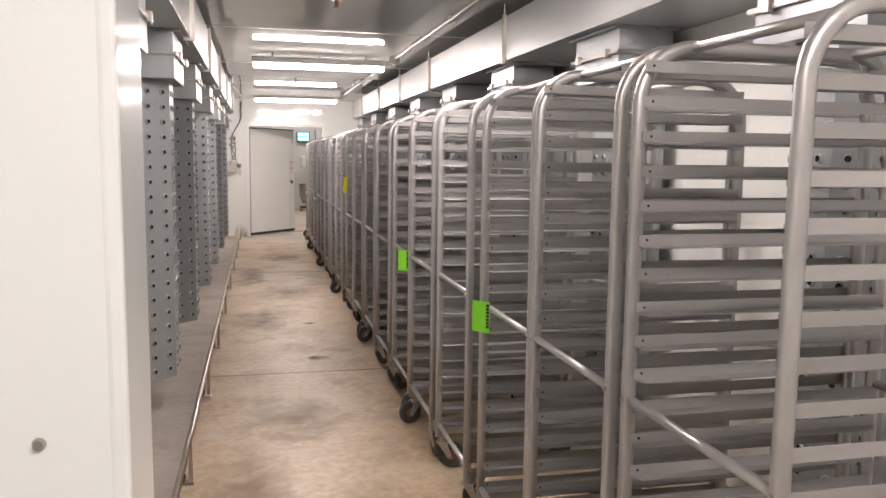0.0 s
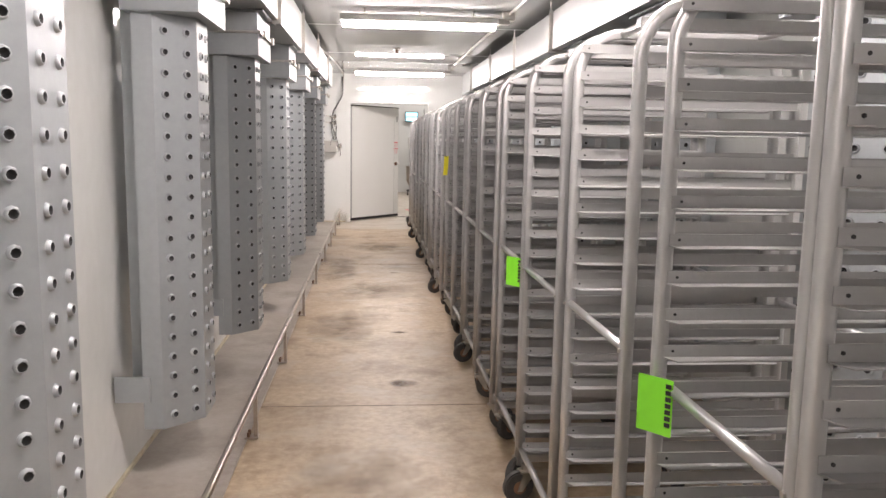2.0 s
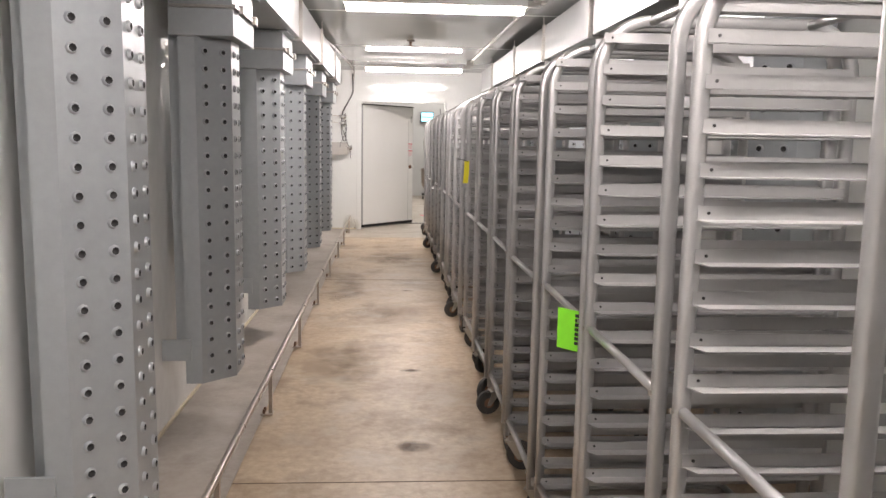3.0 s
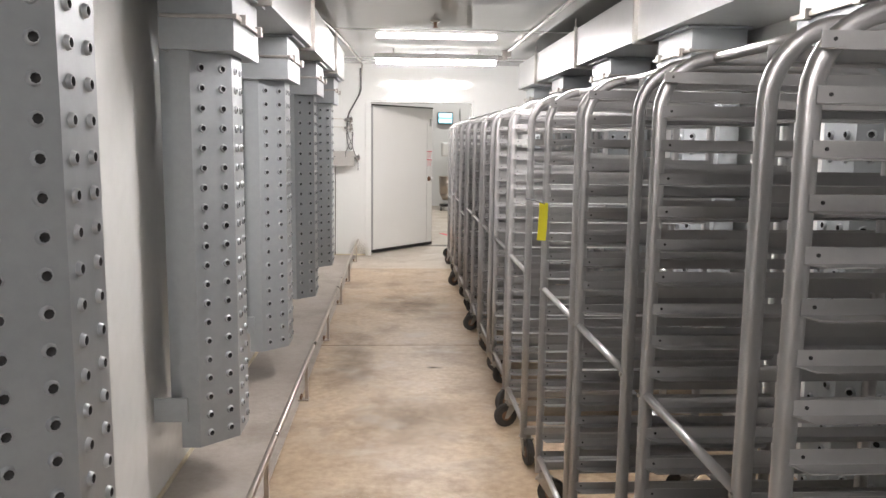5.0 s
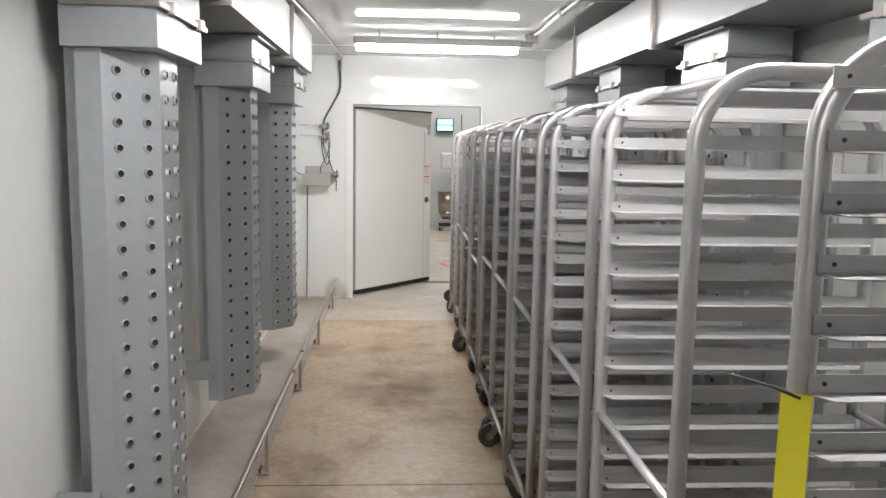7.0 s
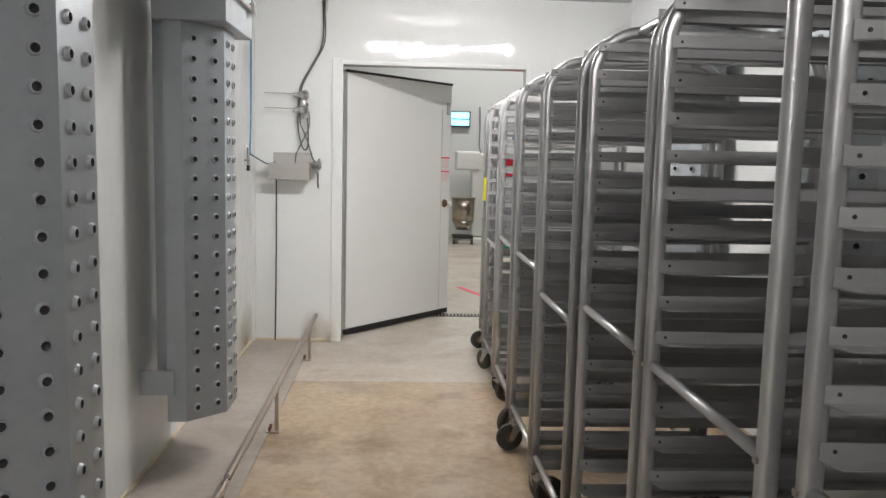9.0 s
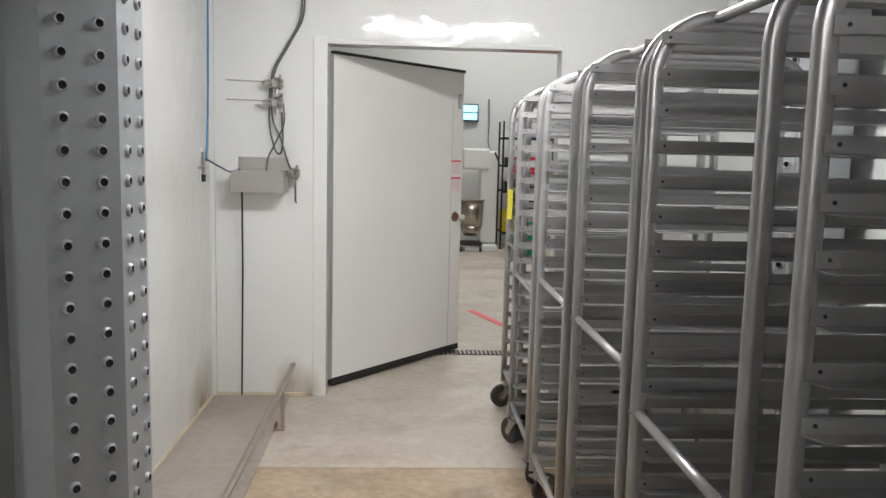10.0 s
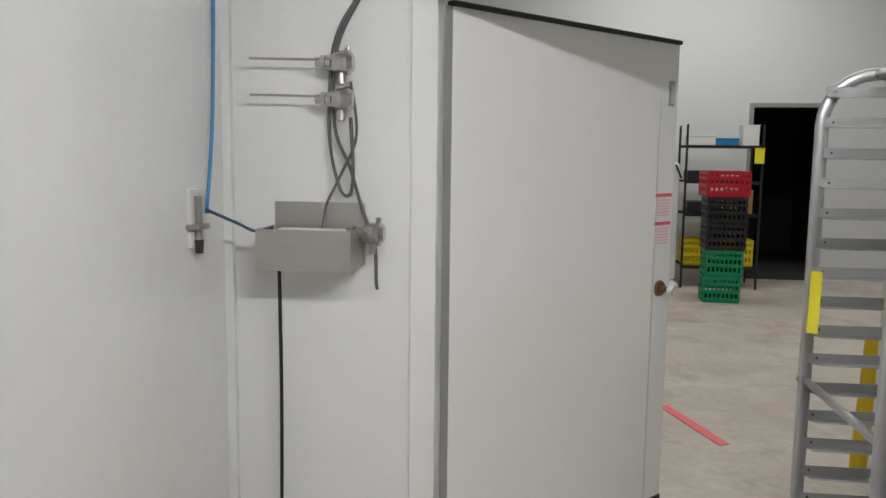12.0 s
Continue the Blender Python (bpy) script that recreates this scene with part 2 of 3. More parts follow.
# ---------------------------------------------------------------- the room
XL, XR, YB, YF, ZC = -0.686, 2.15, -6.2, 12.49, 2.457
DOOR_X0, DOOR_X1, DOOR_H = -0.05, 1.235, 1.975
WT = 0.13
structure("floor", box(XL, YB, -0.15, XR, 11.46, 0.0), FLOOR, "stained brown concrete floor of the rack aisle", "floor")
structure("floor_threshold", box(XL, 11.46, -0.15, XR, YF + WT, 0.002), HALL, "paler concrete slab in front of the doorway", "floor")
structure("ledge", box(XL, YB, 0.0, -0.25, YF, 0.006), LEDGE, "grey concrete strip along the duct wall", "floor")
for n, jy in enumerate((3.155, 7.94)):
    structure("floor_joint_%d" % (n + 1), box(-0.25, jy - 0.0025, 0.0, XR, jy + 0.0025, 0.0015), material("joint_dirt", (0.14, 0.10, 0.07), 0.8), "thin dark saw joint across the concrete", "floor joint")
wl = structure("wall_left", box(XL - WT, YB, -0.1, XL, YF, ZC), WALL, "glossy white wall board behind the ducts", "wall")
wr = structure("wall_right", box(XR, YB, -0.1, XR + WT, YF, ZC), WALL, "glossy white wall board behind the racks", "wall")
structure("wall_back", box(XL - WT, YB - WT, -0.1, XR + WT, YB, ZC + 0.1), WALL, "plain white end wall", "wall")
bm = box(XL - WT, YF, -0.1, DOOR_X0, YF + WT, ZC)
add_box(bm, DOOR_X1, YF, -0.1, XR + WT, YF + WT, ZC)
add_box(bm, DOOR_X0, YF, DOOR_H, DOOR_X1, YF + WT, ZC)
wf = structure("wall_far", bm, WALL, "glossy white end wall with a wide doorway", "wall")
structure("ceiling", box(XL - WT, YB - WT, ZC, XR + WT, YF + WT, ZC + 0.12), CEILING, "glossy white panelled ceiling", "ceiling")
for n, jy in enumerate((-0.6, 1.9, 4.35, 6.8, 9.25, 11.7)):
    structure("ceiling_trim_%d" % (n + 1), box(XL, jy - 0.018, ZC - 0.003, XR, jy + 0.018, ZC + 0.01), JOINT, "flat white joint strip on the ceiling", "trim")
for n, jy in enumerate((0.15, 1.65, 3.15, 4.65, 6.3, 7.9, 9.4, 11.2)):
    structure("wall_trim_%d" % (n + 1), box(XL - 0.01, jy - 0.02, 0.0, XL + 0.003, jy + 0.02, ZC), JOINT, "flat joint strip of the wall board", "trim")
structure("corner_trim", box(XL - 0.001, YF - 0.025, 0, XL + 0.025, YF + 0.001, ZC), WALL, "white corner moulding", "trim")
structure("baseboard_left", box(XL - 0.001, YB, 0.004, XL + 0.012, YF - 0.02, 0.022), CAULK, "yellowed sealant bead along the wall foot", "baseboard")
structure("baseboard_far", box(XL + 0.02, YF - 0.012, 0.004, -0.13, YF + 0.001, 0.022), CAULK, "yellowed sealant bead along the end wall", "baseboard")
# door casing
structure("door_frame_left", box(DOOR_X0 - 0.075, YF - 0.014, 0.0, DOOR_X0, YF + 0.001, DOOR_H + 0.04, 0.004), WALL, "white door casing", "door frame")
structure("door_frame_right", box(DOOR_X1, YF - 0.014, 0.0, DOOR_X1 + 0.03, YF + 0.001, DOOR_H + 0.04, 0.004), WALL, "white door casing", "door frame")
structure("door_frame_top", box(DOOR_X0, YF - 0.014, DOOR_H, DOOR_X1, YF + 0.001, DOOR_H + 0.025, 0.004), WALL, "white door casing over the doorway", "door frame")
# stub wall by the entrance
st = structure("wall_stub", box(XL, -1.21, 0.0, -0.055, -1.02, ZC, 0.004), STUB, "white glossy end of a partition panel", "wall")
structure("stub_trim", box(-0.075, -1.2125, 0.0, -0.0535, -1.017, ZC - 0.002, 0.006), STUB, "white metal edge cap of the partition", "trim")
bolt = thing("bolt_cover", "grey plastic bolt cap on the white partition", "bolt")
part("cap", cyl((-0.152, -1.217, 1.13), (-0.152, -1.209, 1.13), 0.006, 0.0085), ZINC, bolt)

# ---------------------------------------------------------------- the hall beyond the door
HX0, HX1, HY1, HZ = -3.5, 6.5, 20.3, 4.2
structure("floor_hall", box(HX0, YF + WT, -0.15, HX1, HY1, 0.0), HALL, "pale scuffed concrete floor of the hall", "floor")
structure("wall_hall_west", box(HX0 - 0.1, YF + WT, 0, HX0, HY1, HZ), HALLWALL, "white hall wall", "wall")
structure("wall_hall_east", box(HX1, YF + WT, 0, HX1 + 0.1, HY1, HZ), HALLWALL, "white hall wall", "wall")
structure("ceiling_hall", box(HX0 - 0.1, YF + WT, HZ, HX1 + 0.1, HY1 + 0.1, HZ + 0.1), HALLWALL, "white hall ceiling", "ceiling")
GX0, GX1, GH = 2.70, 3.50, 2.09
bm = box(HX0 - 0.1, HY1, 0, GX0, HY1 + 0.12, HZ)
add_box(bm, GX1, HY1, 0, HX1 + 0.1, HY1 + 0.12, HZ)
add_box(bm, GX0, HY1, GH, GX1, HY1 + 0.12, HZ)
structure("wall_hall_north", bm, HALLWALL, "white hall wall with a dark doorway", "wall")
# closed shell behind the doorway, coloured near-black in place of missing light
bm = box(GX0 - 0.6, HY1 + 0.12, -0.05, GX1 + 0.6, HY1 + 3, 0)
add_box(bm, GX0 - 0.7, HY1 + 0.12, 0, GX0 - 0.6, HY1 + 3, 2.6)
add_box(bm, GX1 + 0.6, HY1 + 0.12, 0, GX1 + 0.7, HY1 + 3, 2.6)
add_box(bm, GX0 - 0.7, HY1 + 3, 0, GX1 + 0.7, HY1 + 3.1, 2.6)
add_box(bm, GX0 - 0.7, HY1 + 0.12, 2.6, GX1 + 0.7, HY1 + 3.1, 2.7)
structure("wall_dark_room", bm, DARKROOM_SHADE, "room behind the hall doorway, its darkness painted on all sides", "wall")
structure("door_frame_hall", add_box(add_box(box(GX0 - 0.05, HY1 - 0.02, 0, GX0, HY1 + 0.001, GH + 0.05), GX1, HY1 - 0.02, 0, GX1 + 0.05, HY1 + 0.001, GH + 0.05), GX0, HY1 - 0.02, GH, GX1, HY1 + 0.001, GH + 0.05), TRUNK, "grey steel casing of the hall doorway", "door frame")


# ---------------------------------------------------------------- lamps
def ceiling_lamp(x, y):
    t = thing("ceiling_lamp", "lit white fluorescent batten under the ceiling", "lamp", pose(x, y, 0), "battens over the aisle")
    ln = LAMP_X1 - LAMP_X0
    part("housing", box(0, -0.065, LAMP_Z + 0.004, ln, 0.065, LAMP_Z + 0.06, 0.012), HOUSING, t)
    part("diffuser", box(0.02, -0.042, LAMP_Z - 0.04, ln - 0.02, 0.042, LAMP_Z + 0.005, 0.015), TUBE, t, "glowing diffuser")
    for k in (0.2, 0.65, 1.1):
        part("clip", box(k - 0.012, -0.05, LAMP_Z + 0.01, k + 0.012, 0.05, LAMP_Z + 0.022), ZINC, t)
        part("hanger", cyl((k, 0, LAMP_Z + 0.05), (k, 0, ZC), 0.006, seg=8), ZINC, t)
    part("conduit_box", box(ln + 0.0, -0.03, LAMP_Z + 0.01, ln + 0.10, 0.03, LAMP_Z + 0.055, 0.006), ZINC, t)
    return t


for y in LAMP_Y:
    ceiling_lamp(LAMP_X0, y)
# panels added out of view; an area lamp under each brightens the hall
for y in (15.2, 18.6):
    t = thing("hall_lamp", "ceiling panel added out of view to light the hall", "lamp", pose(0, 0, 0), "hall lamps")
    part("frame", box(0.4, y - 0.35, HZ - 0.06, 3.6, y + 0.35, HZ - 0.001), HOUSING, t)
    hl = area("hall_fill_light", look((2.0, y, HZ - 0.07), (2.0, y, 0)), 3.0, 0.6, HALL_POWER, (1.0, 0.97, 0.92))


# ---------------------------------------------------------------- perforated air ducts
DUCT_Z0, DUCT_Z1, CAP_Z1 = 0.245, 1.85, 2.10
DUCT_HALF = [(0.0, -0.235), (0.076, -0.235), (0.210, -0.10), (0.210, 0.10), (0.076, 0.235), (0.0, 0.235)]


def nozzle_mesh():
    bm = bmesh.new()
    seg = 8
    rings = []
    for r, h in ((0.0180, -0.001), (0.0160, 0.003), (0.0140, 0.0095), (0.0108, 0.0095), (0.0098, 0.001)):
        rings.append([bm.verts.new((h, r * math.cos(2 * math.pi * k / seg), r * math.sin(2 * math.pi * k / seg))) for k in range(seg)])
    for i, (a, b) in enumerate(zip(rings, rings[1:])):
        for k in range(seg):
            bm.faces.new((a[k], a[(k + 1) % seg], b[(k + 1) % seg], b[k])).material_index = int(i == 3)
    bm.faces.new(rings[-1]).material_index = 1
    return mesh_of("nozzle", bm, [NOZZLE, BORE_SHADE], True)


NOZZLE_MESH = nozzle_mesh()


def wall_duct(m):
    """A perforated duct; local +x points to the aisle, x = 0 is its back."""
    t = thing("perforated_air_duct", "grey sheet-metal air duct studded with round nozzles", "air duct", m, "hanging air ducts")
    body = part("body", prism(DUCT_HALF, DUCT_Z0, DUCT_Z1), GALV, t)
    faces = [(DUCT_HALF[1], DUCT_HALF[2]), (DUCT_HALF[2], DUCT_HALF[3]), (DUCT_HALF[3], DUCT_HALF[4])]
    for (ax, ay), (bx, by) in faces:
        turn = math.degrees(math.atan2(-(bx - ax), by - ay))
        for row in range(20):
            for f in (0.25, 0.75):
                z = DUCT_Z0 + 0.052 + row * 0.0785 
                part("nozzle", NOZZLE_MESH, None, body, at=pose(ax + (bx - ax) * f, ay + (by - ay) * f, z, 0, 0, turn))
    part("collar", box(-0.03, -0.265, DUCT_Z1, 0.255, 0.265, 1.972, 0.003), GALV, t)
    part("upper_collar", box(-0.03, -0.262, 1.976, 0.252, 0.262, CAP_Z1 - 0.012, 0.003), GALV, t)
    part("flange", box(-0.045, -0.285, CAP_Z1 - 0.014, 0.285, 0.285, CAP_Z1 - 0.003), GALV, t)
    part("clamp_rail", box(0.256, -0.29, 1.965, 0.272, 0.29, 1.985, 0.003), ZINC, t)
    for s in (-1, 1):
        part("clamp_rail", box(-0.02, s * 0.274 - 0.008, 1.968, 0.27, s * 0.274 + 0.008, 1.982, 0.003), ZINC, t)
        part("clamp_knob", box(0.262, s * 0.17 - 0.02, 1.955, 0.288, s * 0.17 + 0.02, 1.995, 0.004), ZINC, t)
    part("bracket", box(-0.105, -0.25, 0.36, 0.03, -0.236, 0.46), GALV, t)
    part("back_channel", box(-0.06, -0.16, DUCT_Z0 + 0.15, -0.001, 0.16, 1.9), GALV, t)
    return t


LEFT_DUCT_Y = (0.88, 2.43, 3.96, 5.62, 7.11, 8.67, 10.25)
RIGHT_DUCT_Y = (-1.55, 0.05, 1.65, 3.25, 4.85, 6.45, 8.00, 9.62, 11.2)
first = wall_duct(pose(-0.567, LEFT_DUCT_Y[0], 0))
for y in LEFT_DUCT_Y[1:]:
    copy_thing(first, pose(-0.567, y, 0))
for y in RIGHT_DUCT_Y:
    copy_thing(first, pose(2.03, y, 0, 0, 0, 180))


def trunk(name, x0, x1, y0, y1, seams, face):
    t = thing(name, "pale sheet-metal supply duct hung along the ceiling", "air duct", None, "supply ducts under the ceiling")
    part("body", box(x0, y0, CAP_Z1, x1, y1, 2.385, 0.003), TRUNK, t)
    xf = x1 if face > 0 else x0
    for y in seams:
        for d in (-0.014, 0.014):
            part("seam_flange", box(min(xf, xf + face * 0.022), y + d - 0.004, CAP_Z1 - 0.018, max(xf, xf + face * 0.022), y + d + 0.004, 2.395), ZINC, t)
            part("seam_flange", box(x0, y + d - 0.004, CAP_Z1 - 0.02, x1, y + d + 0.004, CAP_Z1 + 0.001), ZINC, t)
        part("hanger_rod", cyl((xf + face * 0.012, y, 2.38), (xf + face * 0.012, y, ZC), 0.005, seg=8), ZINC, t)
    return t


trunk("supply_duct", XL + 0.004, -0.25, -0.3, 10.52, (0.9, 2.45, 4.1, 5.75, 7.50, 9.32), 1)
trunk("supply_duct", 1.69, XR - 0.004, -6.0, 11.5, (-1.7, 0.6, 2.90, 5.25, 6.85, 8.45, 10.27), -1)


# ---------------------------------------------------------------- bakery racks
RX, RD, RTOP = 0.915, 0.66, 1.712
SLIDES, SLIDE_Z0, SLIDE_DZ = 20, 0.206, 0.0762
RACK_W = 0.54


def uframe_mesh():
    r = 0.125
    pts = [(0, 0, 0.135), (0, 0, 0.6), (0, 0, 1.1), (0, 0, RTOP - r - 0.02)]
    pts += [(r - r * math.cos(a), 0, RTOP - r + r * math.sin(a)) for a in [math.pi / 2 * k / 8 for k in range(9)]]
    pts += [(RD - x, y, z) for x, y, z in reversed(pts)]
    return mesh_of("upright_frame", add_sweep(bmesh.new(), pts, 0.0125, 0.0160, 10), ALU)


def slide_mesh(side):
    """A bent angle strip along x, standing against the upright frame; its ledge points into the rack."""
    bm = bmesh.new()
    t, h, w = 0.002, 0.026, 0.030
    x0, x1 = 0.002, RD - 0.002
    prof = [(0, h), (0, 0), (w, -0.002), (w, -0.002 + t), (t, t), (t, h)]
    lo = [bm.verts.new((x0 + (0.02 if k in (2, 3) else 0), side * y, z)) for k, (y, z) in enumerate(prof)]
    hi = [bm.verts.new((x1 - (0.02 if k in (2, 3) else 0), side * y, z)) for k, (y, z) in enumerate(prof)]
    n = len(prof)
    for k in range(n):
        bm.faces.new((lo[k], lo[(k + 1) % n], hi[(k + 1) % n], hi[k]))
    bm.faces.new(lo[::-1])
    bm.faces.new(hi)
    return mesh_of("pan_slide", bm, ALU_SLIDE)


UFRAME, SLIDE_A, SLIDE_B = uframe_mesh(), slide_mesh(1), slide_mesh(-1)
RIVET = mesh_of("rivet", cyl((-0.02, 0, 0), (-0.014, 0, 0), 0.006, 0.006, 6), ZINC)


SLIDE_RIVET = mesh_of("slide_rivet", cyl((0, -0.002, 0), (0, 0.001, 0), 0.0030, 0.0034, 6), GASKET)


def caster(rack, x, y, turn):
    c = part("caster", add_box(add_cyl(bmesh.new(), (0, 0, 0.125), (0, 0, 0.15), 0.022), -0.032, -0.028, 0.118, 0.032, 0.028, 0.127, 0.003), ZINC, rack, "swivel caster", at=pose(x, y, 0, 0, 0, turn))
    bm = bmesh.new()
    for s in (-1, 1):
        v = [bm.verts.new(p) for p in ((-0.026, s * 0.021, 0.12), (0.024, s * 0.021, 0.12), (0.048, s * 0.021, 0.05), (0.028, s * 0.021, 0.05))]
        f = bm.faces.new(v)
        e = bmesh.ops.extrude_face_region(bm, geom=[f])
        bmesh.ops.translate(bm, verts=[g for g in e["geom"] if isinstance(g, bmesh.types.BMVert)], vec=(0, s * 0.003, 0))
    part("fork", bm, ZINC, c)
    bm = cyl((0.036, -0.016, 0.0635), (0.036, 0.016, 0.0635), 0.0625, seg=24)
    bmesh.ops.bevel(bm, geom=[e for e in bm.edges if len(e.link_faces) == 2 and any(len(f.verts) > 6 for f in e.link_faces)], offset=0.006, segments=2, affect="EDGES")
    part("tyre", bm, TYRE, c)
    part("hub", cyl((0.036, -0.018, 0.0635), (0.036, 0.018, 0.0635), 0.026, seg=16), RUST, c)
    part("axle", cyl((0.036, -0.028, 0.0635), (0.036, 0.028, 0.0635), 0.006, seg=8), ZINC, c)


def bakery_rack(m, turn_seed, bar_z=0.92):
    rnd = random.Random(turn_seed)
    t = thing("bakery_rack", "empty aluminium bakery pan rack on black swivel casters", "rack", m, "row of pan racks")
    for y, mesh in ((0.0, SLIDE_A), (RACK_W, SLIDE_B)):
        f = part("upright_frame", UFRAME, None, t, at=pose(0, y, 0))
        for k in range(SLIDES):
            part("pan_slide", mesh, None, t, at=pose(0, y + (0.0135 if y == 0 else -0.0135), SLIDE_Z0 + k * SLIDE_DZ, rnd.uniform(-2.5, 2.5), rnd.uniform(-0.12, 0.12), 0))
            if y > 0:
                part("slide_rivet", SLIDE_RIVET, None, t, at=pose(0.022, y - 0.0155, SLIDE_Z0 + k * SLIDE_DZ + 0.014))
        for z in (0.20, bar_z):
            part("rivet", RIVET, None, t, at=pose(0, y, z))
    for x, z, r in ((0.0, bar_z, 0.0105), (0.0, 0.20, 0.0115), (RD, 0.20, 0.0115), (RD, bar_z, 0.0105), (0.125, RTOP, 0.0115), (RD - 0.125, RTOP, 0.0115)):
        part("cross_bar", cyl((x, 0.008, z), (x, RACK_W - 0.008, z), r, seg=10), ALU, t, smooth=True)
    part("base_rail", box(0.0, -0.016, 0.15, RD, 0.016, 0.185, 0.004), ALU, t)
    part("base_rail", box(0.0, RACK_W - 0.016, 0.15, RD, RACK_W + 0.016, 0.185, 0.004), ALU, t)
    for x in (0.02, RD - 0.02):
        for y in (0.03, RACK_W - 0.03):
            caster(t, x, y, rnd.uniform(0, 360))
    return t


EDGES = (-1.116, -0.495, 0.075, 0.835, 1.478, 2.105, 2.755, 3.445, 4.155, 4.795, 5.730, 6.465, 7.235, 7.885, 8.525, 9.205, 9.835, 10.555, 11.215, 11.805)
rack_kinds = []
for n, y in enumerate(EDGES):
    m = pose(RX + (0.045 if n == 19 else random.uniform(-0.008, 0.008)), y + 0.025, 0, 0, 0, random.uniform(-0.5, 0.5))
    if n < 3:
        rack_kinds.append(bakery_rack(m, n))
    elif n in (15, 18):
        bakery_rack(m, n, 0.84)
    else:
        copy_thing(rack_kinds[n % 3], m)


def paper_tag(m, mat, w, h, label, bend=0.0, marks=(), string=None):
    t = thing("paper_tag", label, "tag", m, "tags on the racks")
    bm = bmesh.new()
    rows = [[bm.verts.new((bend * (k / 6) ** 2 + d, x, -h * k / 6)) for x in (-w / 2, w / 2)] for d in (0, 0.0012) for k in range(7)]
    for base in (0, 7):
        for k in range(6):
            a, b = rows[base + k], rows[base + k + 1]
            bm.faces.new((a[0], a[1], b[1], b[0]))
    part("card", bm, mat, t)
    for y0, z0, y1, z1 in marks:
        part("print_bar", box(-0.0016, y0, z0, -0.0002, y1, z1), INK, t)
    if string:
        part("string", sweep(string, 0.002, 6), INK, t)
    return t


GREEN_MARKS = [(-0.036, -0.018 - 0.013 * k, -0.024, -0.009 - 0.013 * k) for k in range(7)]
for y in (0.575, 2.17):
    paper_tag(pose(RX - 0.03, y - 0.005, 0.945, 0, 0, 38), LIME, 0.078, 0.115, "lime green paper tag with black print on a rack bar", marks=GREEN_MARKS)
paper_tag(pose(RX - 0.014, 5.34, 1.275, 0, 0, 62), YELLOW, 0.037, 0.15, "long yellow paper tag tied with black string", -0.02, [(-0.008, -0.05 - 0.02 * k, 0.006, -0.046 - 0.02 * k) for k in range(4)], [(0.0, -0.005, -0.005), (0.0, 0.03, 0.006), (0.01, 0.08, 0.012)])
paper_tag(pose(RX + 0.04, 12.325, 1.215, 0, 0, 60), YELLOW, 0.027, 0.16, "yellow paper tag on the end rack", -0.01)

# ---------------------------------------------------------------- low kick rail
rail = thing("kick_rail", "low stainless steel wheel guard rail bolted to the floor", "rail")
part("rail", sweep([(-0.212, y, 0.226) for y in (-0.9, 2.0, 5.0, 8.0, 11.0, 12.33)], 0.0125, 10), STEEL, rail)
for y in (-0.75, 0.55, 1.4, 2.72, 3.98, 5.31, 6.70, 8.08, 9.40, 10.58, 11.94):
    p = part("post", box(-0.222, y - 0.0125, 0.006, -0.204, y + 0.0125, 0.217), STEEL, rail)
    part("foot_plate", box(-0.262, y - 0.03, 0.005, -0.20, y + 0.03, 0.012, 0.002), STEEL, p)
    for d in (-0.018, 0.018):
        part("bolt", cyl((-0.245, y + d, 0.01), (-0.245, y + d, 0.034), 0.007, seg=6), RUST, p)

# ---------------------------------------------------------------- the swing door
HINGE, EDGE_P = Vector((-0.035, 12.665)), Vector((0.782, 13.585))
ang = math.degrees(math.atan2(EDGE_P.y - HINGE.y, EDGE_P.x - HINGE.x))
W = (EDGE_P - HINGE).length
door = tagged(thing("door_1", "open thick white insulated cold-room door", "door", pose(HINGE.x, HINGE.y, 0, 0, 0, ang)), kind="structure")
part("leaf", box(0, 0, 0.05, W, 0.09, 1.95, 0.006), DOOR, door)
part("kick_gasket", box(0.0, -0.004, 0.012, W, 0.086, 0.052, 0.004), GASKET, door, "black rubber sweep")
part("top_gasket", box(0.0, -0.012, 1.945, W, 0.02, 1.962, 0.004), GASKET, door, "dark rubber seal")
part("hinge_strip", box(-0.03, -0.004, 0.05, 0.004, 0.03, 1.945, 0.004), TRUNK, door)
part("edge_strip", box(W - 0.125, -0.0035, 0.06, W - 0.12, 0.001, 1.74), JOINT, door)
k = part("knob", add_cyl(add_cyl(bmesh.new(), (W - 0.075, 0.0, 0.96), (W - 0.075, -0.012, 0.96), 0.034, 0.030, 20), (W - 0.075, -0.01, 0.96), (W - 0.075, -0.05, 0.96), 0.012), RUST, door, "brown metal release knob")
part("push_button", cyl((W - 0.075, -0.05, 0.96), (W - 0.075, -0.075, 0.96), 0.02, 0.018, 16), WHITE_PLASTIC, k)
lock = part("latch_plate", box(W - 0.065, -0.006, 1.70, W - 0.03, 0.001, 1.80, 0.002), TRUNK, door)
part("latch_slot", box(W - 0.058, -0.0085, 1.71, W - 0.037, -0.0055, 1.785), JOINT, lock)
for z in (1.35, 1.235):
    n1 = part("notice", box(W - 0.13, -0.003, z - 0.105, W - 0.02, 0.0005, z), PAPER, door, "white notice with red print")
    part("heading", box(W - 0.13, -0.0045, z - 0.014, W - 0.02, -0.0025, z), PINK, n1)
    for r in range(6):
        part("print_line", box(W - 0.122, -0.0045, z - 0.03 - r * 0.012, W - 0.03, -0.0025, z - 0.025 - r * 0.012), PALEPINK, n1)

